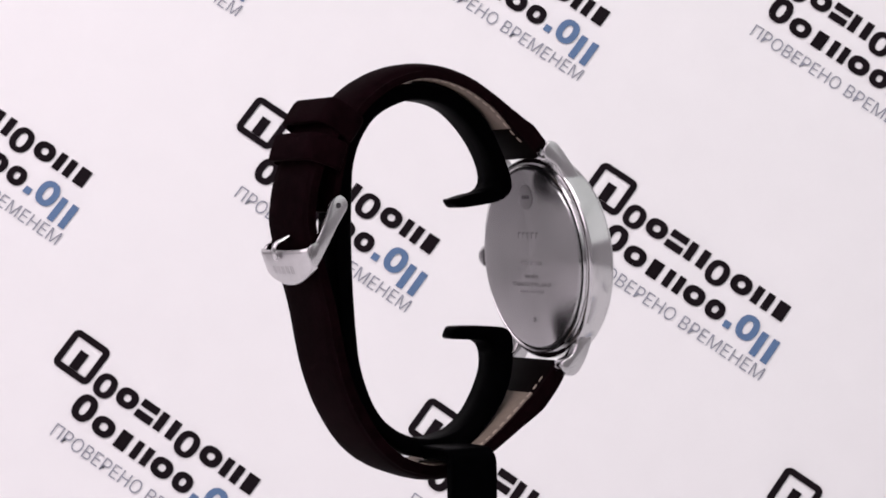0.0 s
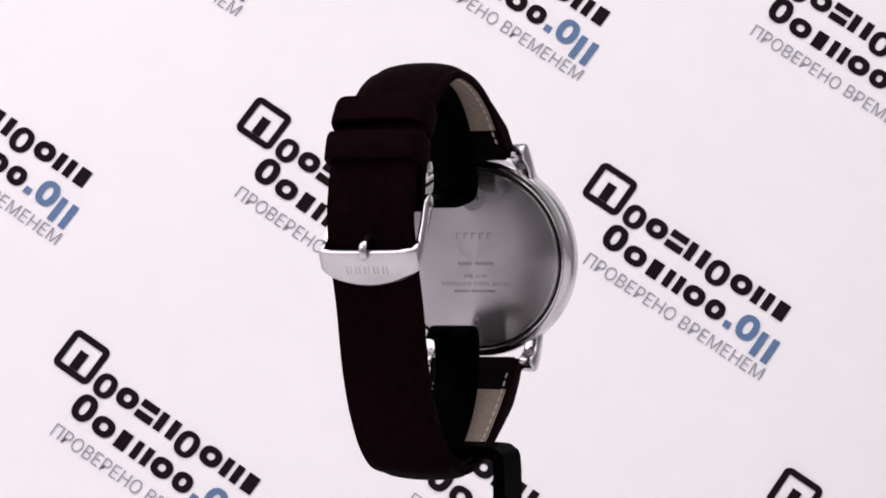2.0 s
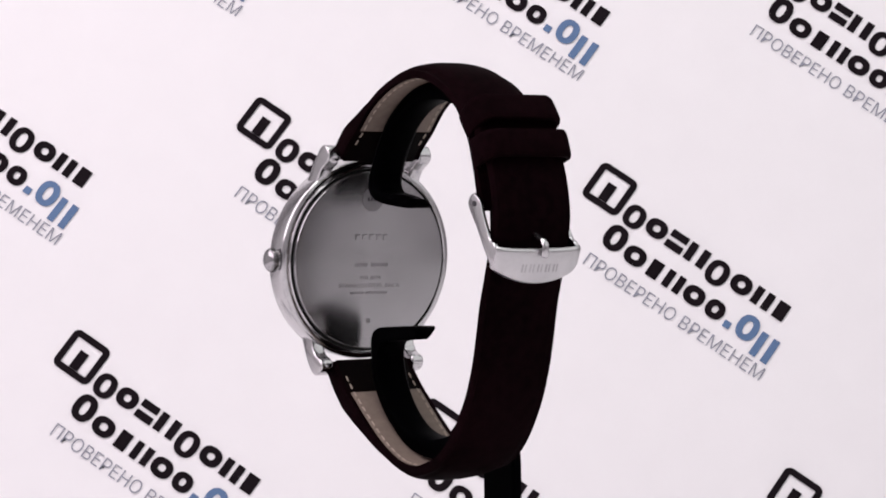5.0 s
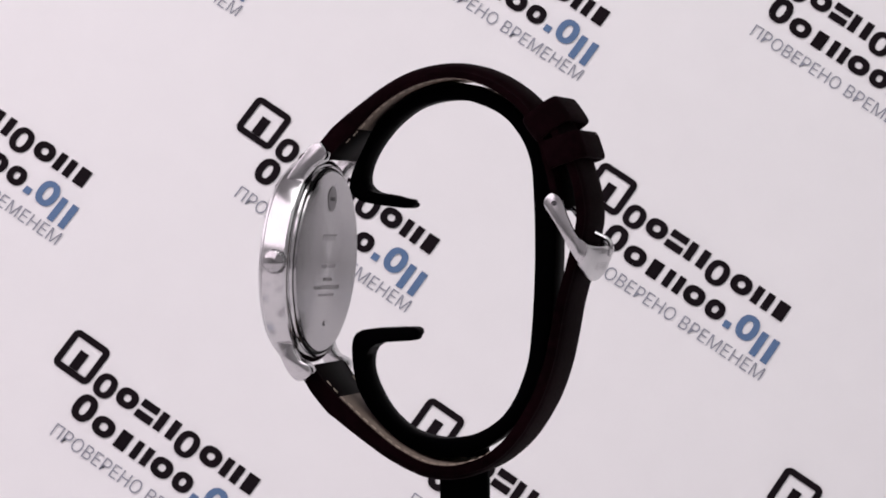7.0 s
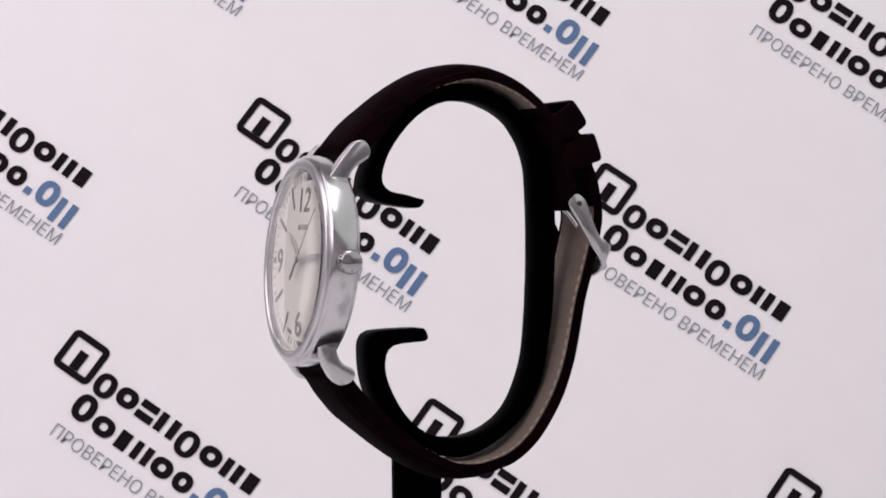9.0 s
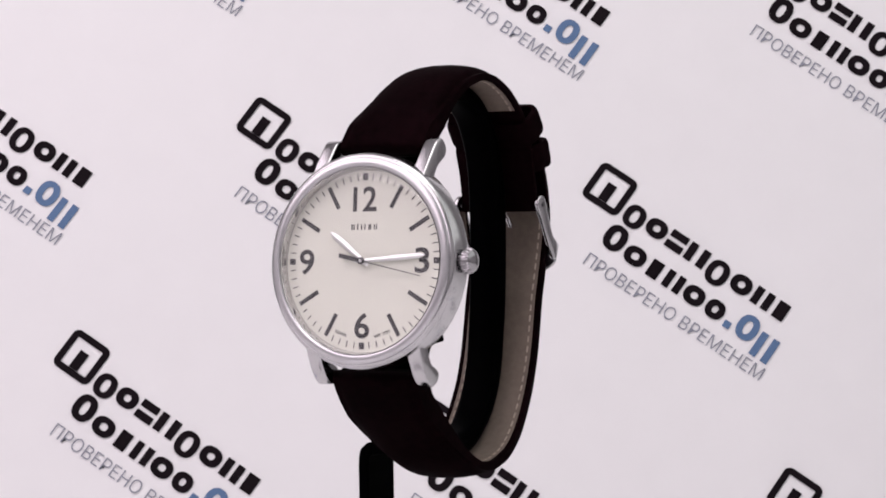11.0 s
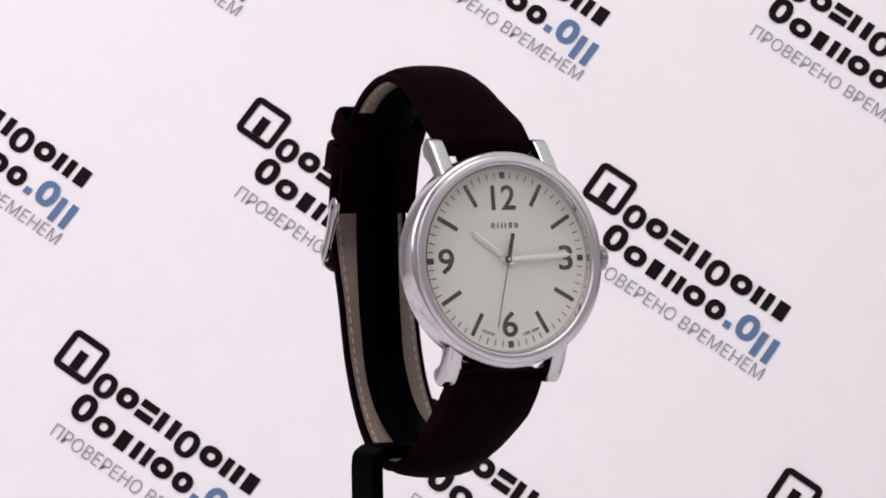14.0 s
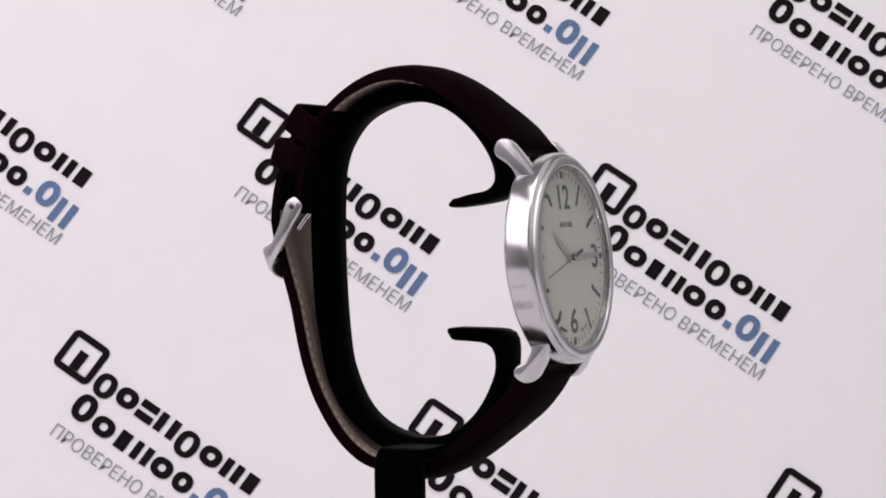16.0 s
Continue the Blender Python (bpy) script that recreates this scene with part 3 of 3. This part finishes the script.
for u, z in ((20.7, 14.4), (24.5, -30.6)):
    bm = bmesh.new()
    bmesh.ops.create_cone(bm, cap_ends=True, segments=24, radius1=0.5 * MM, radius2=0.5 * MM, depth=21 * MM)
    bmesh.ops.rotate(bm, verts=bm.verts, cent=(0, 0, 0), matrix=Matrix.Rotation(math.pi / 2, 3, "Y"))
    bmesh.ops.translate(bm, verts=bm.verts, vec=at(SC, u, z))
    part("spring_bar", bm, STEEL, watch)

# strap
UPPER = [(21.7, 14.4), (20.6, 15.9), (17.6, 19.0), (14.0, 22.3), (10.0, 25.6), (5.3, 28.5), (0.6, 30.3), (-4.8, 31.1), (-9.9, 30.6), (-14.5, 28.9), (-18.6, 26.3), (-22.4, 22.6),
         (-25.3, 17.2), (-27.0, 11.0), (-27.9, 6.5), (-28.3, 3.9), (-28.6, 2.3)]
LOWER = [(25.45, -30.2), (24.6, -31.7), (22.4, -34.8), (18.4, -39.0), (13.1, -43.6), (7.3, -47.9), (1.0, -50.9), (-4.2, -51.6), (-8.4, -51.0), (-13.9, -48.9), (-19.1, -44.4), (-23.8, -37.1),
         (-26.5, -30.2), (-28.0, -24.1), (-29.4, -17.0), (-30.9, -11.6), (-32.2, -6.8), (-33.2, -2.5), (-33.7, 1.3), (-33.0, 6.9), (-31.5, 11.8), (-29.5, 16.1), (-27.6, 19.8), (-26.0, 22.6)]
SCB = -0.15


def sweep(path, section, s_mid):
    """section(d, total) gives the (s, h) outline at the distance d along the path; h is outwards."""
    lens = [0.0]
    for a, b in zip(path, path[1:]):
        lens.append(lens[-1] + (b - a).length)
    bm = bmesh.new()
    prev = None
    for k, q in enumerate(path):
        d = (path[min(k + 1, len(path) - 1)] - path[max(k - 1, 0)]).normalized()
        nrm = Vector((-d.y, d.x)) * SIGN
        loop = []
        mid = s_mid(lens[k] / lens[-1])
        for s, h in section(lens[k], lens[-1]):
            loop.append(bm.verts.new(at(mid + s, q.x + nrm.x * h, q.y + nrm.y * h)))
        n = len(loop)
        if prev:
            for i in range(n):
                bm.faces.new((prev[i], prev[(i + 1) % n], loop[(i + 1) % n], loop[i]))
        else:
            bm.faces.new(loop)
        prev = loop
    bm.faces.new(prev[::-1])
    return bm


def strap(name, pts, th, half, lining_from, lining_to, label, tip, padded):
    """A padded leather strap: dark body, flat beige lining, stitches along both edges."""
    path = [Vector((q.x, q.y)) for q in spline([(u * 1.012, -6 + (z + 6) * 1.012, 0) for u, z in pts], 6)]

    def along(table, x):
        for (x0, t0), (x1, t1) in zip(table, table[1:]):
            if x <= x1:
                return t0 + (t1 - t0) * (x - x0) / (x1 - x0)
        return table[-1][1]

    def thick(d, total):
        return along(th, d / total)

    def inner(d, total):
        """Height of the inner face: the outer face keeps its line where the strap is thinner."""
        return thick(d, total) / 2 - min(thick(d, total), along(((0, 4.4), (0.05, 4.8), (0.12, 5.2), (0.2, 4.5), (0.3, 4.2), (0.4, 3.85), (0.55, 3.4), (0.65, 3.1), (0.8, 2.7), (1, 2.3)), d / total))

    def w_at(d, total):
        w = half - 0.85 * min(1.0, max(0.0, (d / total - 0.12) / 0.4))
        if tip and total - d < 7:
            w = half * math.sqrt(max(0.03, 1 - ((7 - (total - d)) / 7) ** 2.4))
        return w

    def body(d, total):
        t, w = thick(d, total), w_at(d, total)
        if d < 1.5:
            t *= 0.72 + 0.28 * math.sqrt(d / 1.5)
        e = min(1.5, t * 0.45)                       # the flat rim is thinner than the padded middle
        lo = max(-t / 2, inner(d, total)) + 0.02
        pad = min(1.0, max(0.0, (padded + 0.14 - d / total) / 0.14))   # the long end runs out flat
        crown_h = min(0.85, t / 2) * (1 - pad) + t / 2 * pad
        e = (crown_h - 0.5 - lo) * (1 - pad) + e * pad
        full = min(1.0, max(0.0, (0.22 - d / total) / 0.14))           # thick edges near the case
        e += (crown_h - 1.0 - lo - e) * full
        top = [(w, lo), (w + 0.04, lo + e * 0.6), (w - 0.25, lo + e), (w - 1.45, lo + e + 0.05)]
        rise = crown_h - (lo + e + 0.05)
        top += [(w - 1.7 - (w - 1.7) * x, lo + e + 0.05 + rise * math.sin(math.pi / 2 * x) ** 0.36) for x in (0.03, 0.1, 0.22, 0.45, 0.75)]
        return top + [(-s, h) for s, h in top[::-1]]

    def under(d, total):
        t, w = thick(d, total), w_at(d, total) - 1.0
        b = inner(d, total)
        return [(w, b + 0.4), (w, b + 0.05), (w - 0.2, b - 0.06), (-w + 0.2, b - 0.06), (-w, b + 0.05), (-w, b + 0.4)]

    mid = lambda x: SC + (SCB - SC) * x
    thing = part(name, sweep(path, body, mid), LEATHER, watch, label, angle=50)
    lens = [0.0]
    for a, b in zip(path, path[1:]):
        lens.append(lens[-1] + (b - a).length)
    total = lens[-1]
    pick = [k for k in range(len(path)) if lining_from <= lens[k] <= total - lining_to]
    fold = [k for k in range(len(path)) if lens[k] <= lining_from + 0.6]

    def sub(keys, nm, mat, lab):
        k0 = keys[0]
        seg = [path[k] for k in keys]
        part(nm, sweep(seg, lambda d, t_: under(lens[k0] + d, total), lambda x: mid((lens[k0] + x * (lens[keys[-1]] - lens[k0])) / total)), mat, thing, lab, angle=50)

    sub(pick, "lining", LINING, "beige leather lining")
    sub(fold, "fold_over", EDGE, "dark folded leather end")
    # stitches on the inner face
    bm = bmesh.new()
    d = lining_from - 3.5
    while d < total - max(lining_to, 4) - 1:
        k = max(i for i in range(len(lens)) if lens[i] <= d)
        a, b = path[k], path[min(k + 1, len(path) - 1)]
        dr = (b - a).normalized()
        nrm = Vector((-dr.y, dr.x)) * SIGN
        q = a + dr * (d - lens[k])
        t, w = thick(d, total), w_at(d, total)
        for sgn in (-1, 1):
            vs = []
            for ds, dd, hh in ((-0.2, -0.75, 0.1), (0.2, -0.75, 0.1), (0.2, 0.75, 0.1), (-0.2, 0.75, 0.1), (-0.13, -0.6, -0.14), (0.13, -0.6, -0.14), (0.13, 0.6, -0.14), (-0.13, 0.6, -0.14)):
                p = q + dr * dd + nrm * (inner(d, total) - 0.06 + hh)
                vs.append(bm.verts.new(at(mid(d / total) + sgn * (w - 1.9) + ds, p.x, p.y)))
            for f in ((3, 2, 1, 0), (4, 5, 6, 7), (0, 1, 5, 4), (1, 2, 6, 5), (2, 3, 7, 6), (3, 0, 4, 7)):
                bm.faces.new([vs[i] for i in f])
        d += 2.3
    ob = part("stitching", bm, THREAD, thing, "tan stitches along both edges", smooth=False)
    ob["kind"] = "stuff"
    return thing


# black plugs stand in for the shaded adjusting holes of the long strap
SIGN = -1
strap("strap_upper", UPPER, ((0, 4.4), (0.12, 5.2), (0.3, 4.3), (0.45, 3.5), (0.8, 3.1), (1, 2.6)), 10.1, 9.5, 24.0, "short dark brown leather strap with the buckle", False, 0.9)
SIGN = 1
lower_strap = strap("strap_lower", LOWER, ((0, 4.4), (0.08, 5.1), (0.22, 4.4), (0.32, 3.8), (0.55, 3.5), (0.65, 3.1), (0.8, 2.7), (1, 2.3)), 10.1, 8.8, 21.0, "long dark brown leather strap tucked under two loops", True, 0.26)


HOLE_STEPS = [(-28.6, -21.4), (-30.3, -14.2), (-32.1, -7.4)]
for (u, z), (du, dz) in zip(HOLE_STEPS, ((-0.24, 0.97), (-0.3, 0.95), (-0.33, 0.94))):
    bm = bmesh.new()
    bmesh.ops.create_cone(bm, cap_ends=True, segments=20, radius1=0.75 * MM, radius2=0.75 * MM, depth=1.9 * MM)
    side = Vector((0, -dz * MM, -du * MM)).normalized()
    bmesh.ops.rotate(bm, verts=bm.verts, cent=(0, 0, 0), matrix=side.to_track_quat("Z", "X").to_matrix())
    bmesh.ops.translate(bm, verts=bm.verts, vec=at(SCB, u * 1.012 + 0.5 * dz, -6 + (z + 6) * 1.012 - 0.5 * du))
    part("dark_hole_plug", bm, EDGE, lower_strap)


def keeper(u, z, tu, tz, length, inner, outer, half):
    """A leather loop round the strap: centre, direction along the strap, reach inwards and outwards."""
    t = Vector((tu, tz)).normalized()
    nrm = Vector((t.y, -t.x))
    if nrm.x > 0:
        nrm = -nrm
    bm = bmesh.new()

    def loop(off, along):
        vs = []
        x1, x0, hw, r = outer - off, -inner + off, half - off, 3.2 - min(off, 1.2)
        for qx, qy, a0 in ((1, 1, 0), (-1, 1, 90), (-1, -1, 180), (1, -1, 270)):
            for k in range(6):
                w = radians(a0 + k * 18)
                s = qx * (hw - r) + r * math.cos(w)
                h = (x1 - r if qy > 0 else x0 + r) + r * math.sin(w)
                p = Vector((u, z)) + t * along + nrm * h
                vs.append(bm.verts.new(at(SCB + s, p.x, p.y)))
        return vs
    L = length / 2
    loops = [loop(1.2, -L), loop(0.35, -L), loop(0.1, -L + 0.5), loop(0, -L + 1.4), loop(0, L - 1.4), loop(0.1, L - 0.5), loop(0.35, L), loop(1.2, L)]
    for A, B in zip(loops, loops[1:] + loops[:1]):
        for k in range(24):
            j = (k + 1) % 24
            bm.faces.new((A[k], A[j], B[j], B[k]))
    return part("keeper", bm, LEATHER, watch, "dark brown leather strap loop", angle=50)


keeper(-26.4, 20.9, -0.57, -0.82, 5.8, 4.6, 4.5, 10.5)
keeper(-30.0, 14.6, -0.31, -0.95, 5.8, 4.6, 4.4, 10.6)

# buckle
ARM = [(-28.2, 5.8), (-26.9, 5.2), (-26.2, 3.8), (-26.9, 2.2), (-28.7, -0.6), (-30.6, -4.0), (-32.2, -6.8), (-33.4, -8.4), (-34.6, -8.0), (-35.4, -5.8), (-34.6, -4.2), (-33.4, -3.4), (-32.3, -1.4), (-31.0, 1.6), (-30.0, 4.4)]
arm_line = [(q.x, q.y) for q in spline([(u, z, 0) for u, z in ARM], 3, closed=True)]
plate_bm = bmesh.new()
# curved front plate: straight top edge, bowed lower edge
NX = 28
cols = []
for i in range(NX + 1):
    x = -1 + 2 * i / NX
    s = 10.5 * x
    top = Vector((-36.1, -5.1))
    down = Vector((0.36, -0.93)).normalized()
    deep = 4.7 + 2.9 * math.cos(x * math.pi / 2) ** 0.8
    out = -Vector((0.93, 0.36)).normalized()
    bow = 0.5 * (1 - x * x) - 0.9 * abs(x) ** 8
    ring_pts = [(0.0, 0.0), (0.25, 0.45), (0.8, 0.65), (deep - 0.7, 0.62), (deep - 0.15, 0.35), (deep, 0.0), (deep - 0.2, -0.4), (deep - 0.8, -0.6), (0.6, -0.6), (0.15, -0.4)]
    col = []
    for dd, hh in ring_pts:
        p = top + down * dd + out * (hh + bow)
        col.append(plate_bm.verts.new(at(SCB + s, p.x, p.y)))
    cols.append(col)
for A, B in zip(cols, cols[1:]):
    for k in range(10):
        plate_bm.faces.new((A[k], A[(k + 1) % 10], B[(k + 1) % 10], B[k]))
plate_bm.faces.new(cols[0])
plate_bm.faces.new(cols[-1][::-1])
buckle = part("buckle", plate_bm, SATIN, watch, "brushed steel pin buckle", angle=50)
for s0, s1 in ((SCB - 10.6, SCB - 9.6), (SCB + 9.6, SCB + 10.6)):
    part("buckle_arm", prism(arm_line, s0, s1, 0.3, 2), STEEL, buckle, "steel side arm")
    # Dark disc laid on the arm for the shaded hinge hole.
    bm = bmesh.new()
    bmesh.ops.create_cone(bm, cap_ends=True, segments=20, radius1=0.55 * MM, radius2=0.55 * MM, depth=0.3 * MM)
    bmesh.ops.rotate(bm, verts=bm.verts, cent=(0, 0, 0), matrix=Matrix.Rotation(math.pi / 2, 3, "Y"))
    bmesh.ops.translate(bm, verts=bm.verts, vec=at(s0 - 0.02 if s0 < 0 else s1 + 0.02, -28.45, 3.7))
    part("hinge_hole_disc", bm, DIALINK, buckle)
bm = bmesh.new()
bmesh.ops.create_cone(bm, cap_ends=True, segments=16, radius1=0.6 * MM, radius2=0.6 * MM, depth=19.4 * MM)
bmesh.ops.rotate(bm, verts=bm.verts, cent=(0, 0, 0), matrix=Matrix.Rotation(math.pi / 2, 3, "Y"))
bmesh.ops.translate(bm, verts=bm.verts, vec=at(SCB, -28.45, 3.7))
part("hinge_bar", bm, STEEL, buckle)
# tongue
tongue = bmesh.new()
line = spline([(-28.5, 3.7, 0), (-31.0, 1.2, 0), (-33.4, -1.8, 0), (-35.6, -3.1, 0), (-37.0, -3.8, 0), (-37.7, -4.8, 0), (-37.6, -6.4, 0), (-37.2, -7.2, 0)], 4)
prev = None
for k, q in enumerate(line):
    d = (line[min(k + 1, len(line) - 1)] - line[max(k - 1, 0)]).normalized()
    nrm = Vector((-d.y, d.x))
    r = 0.82 if k < len(line) - 2 else 0.6
    loop = [tongue.verts.new(at(SCB + r * math.cos(w), q.x + nrm.x * 0.62 * r * math.sin(w), q.y + nrm.y * 0.62 * r * math.sin(w))) for w in [i * math.pi / 6 for i in range(12)]]
    if prev:
        for i in range(12):
            tongue.faces.new((prev[i], prev[(i + 1) % 12], loop[(i + 1) % 12], loop[i]))
    else:
        tongue.faces.new(loop)
    prev = loop
tongue.faces.new(prev[::-1])
part("tongue", tongue, STEEL, buckle, "rounded steel tongue")
bm = bmesh.new()
for k in range(5):
    s = SCB + 3.9 - 1.95 * k
    for ds, w in ((-0.45, 0.35), (0.35, 0.45)):
        vs = []
        for a, dd in ((-w / 2, 3.2), (w / 2, 3.2), (w / 2, 4.9), (-w / 2, 4.9)):
            x = (s + ds + a - SCB) / 10.5
            p = Vector((-36.1, -5.1)) + Vector((0.36, -0.93)).normalized() * dd - Vector((0.93, 0.36)).normalized() * (0.655 + 0.5 * (1 - x * x))
            vs.append(bm.verts.new(at(s + ds + a, p.x, p.y)))
        bm.faces.new(vs)
part("buckle_bars", bm, ETCH, buckle, "faint stamped bars", smooth=False)


# ================= what moves =================
# the stand turns at 19.057 degrees a second, a little unevenly (degrees ahead or behind)
DRIFT = {0.0: -0.25, 0.5: -0.3, 1.0: 0.5, 1.5: 0.2, 2.0: -0.6, 2.5: -0.5, 3.0: 0.0, 3.5: 0.4, 4.0: 0.25, 6.5: 0.3, 7.0: -0.3, 7.5: -0.2, 8.0: -0.15,
         8.5: -0.4, 9.0: -0.35, 11.5: 0.75, 12.0: -0.3, 12.5: -0.45, 13.0: 0.25, 13.5: 0.55, 14.0: 0.4, 14.5: -0.6, 15.0: -0.75, 15.5: -0.4}


def turn_at(t):
    return -1.86 + 19.057 * (t - 12.5) + DRIFT.get(t, 0.0)


def motions():
    times = [k * 0.5 for k in range(33)]
    rows = [(t, pose(0, 0, H, 0, 0, turn_at(t))) for t in times]
    walk(watch, rows)
    walk(stand, rows)
    # the watch runs at five times its pace
    walk(seconds_pointer, [(t, CASE @ Matrix.Rotation(radians(-(148.0 + 30.3 * (t - 12.5))), 4, "Z")) for t in times])
    walk(minute_pointer, [(t, CASE @ Matrix.Rotation(radians(-(86.6 + 0.5 * (t - 12.5))), 4, "Z")) for t in times])


motions()
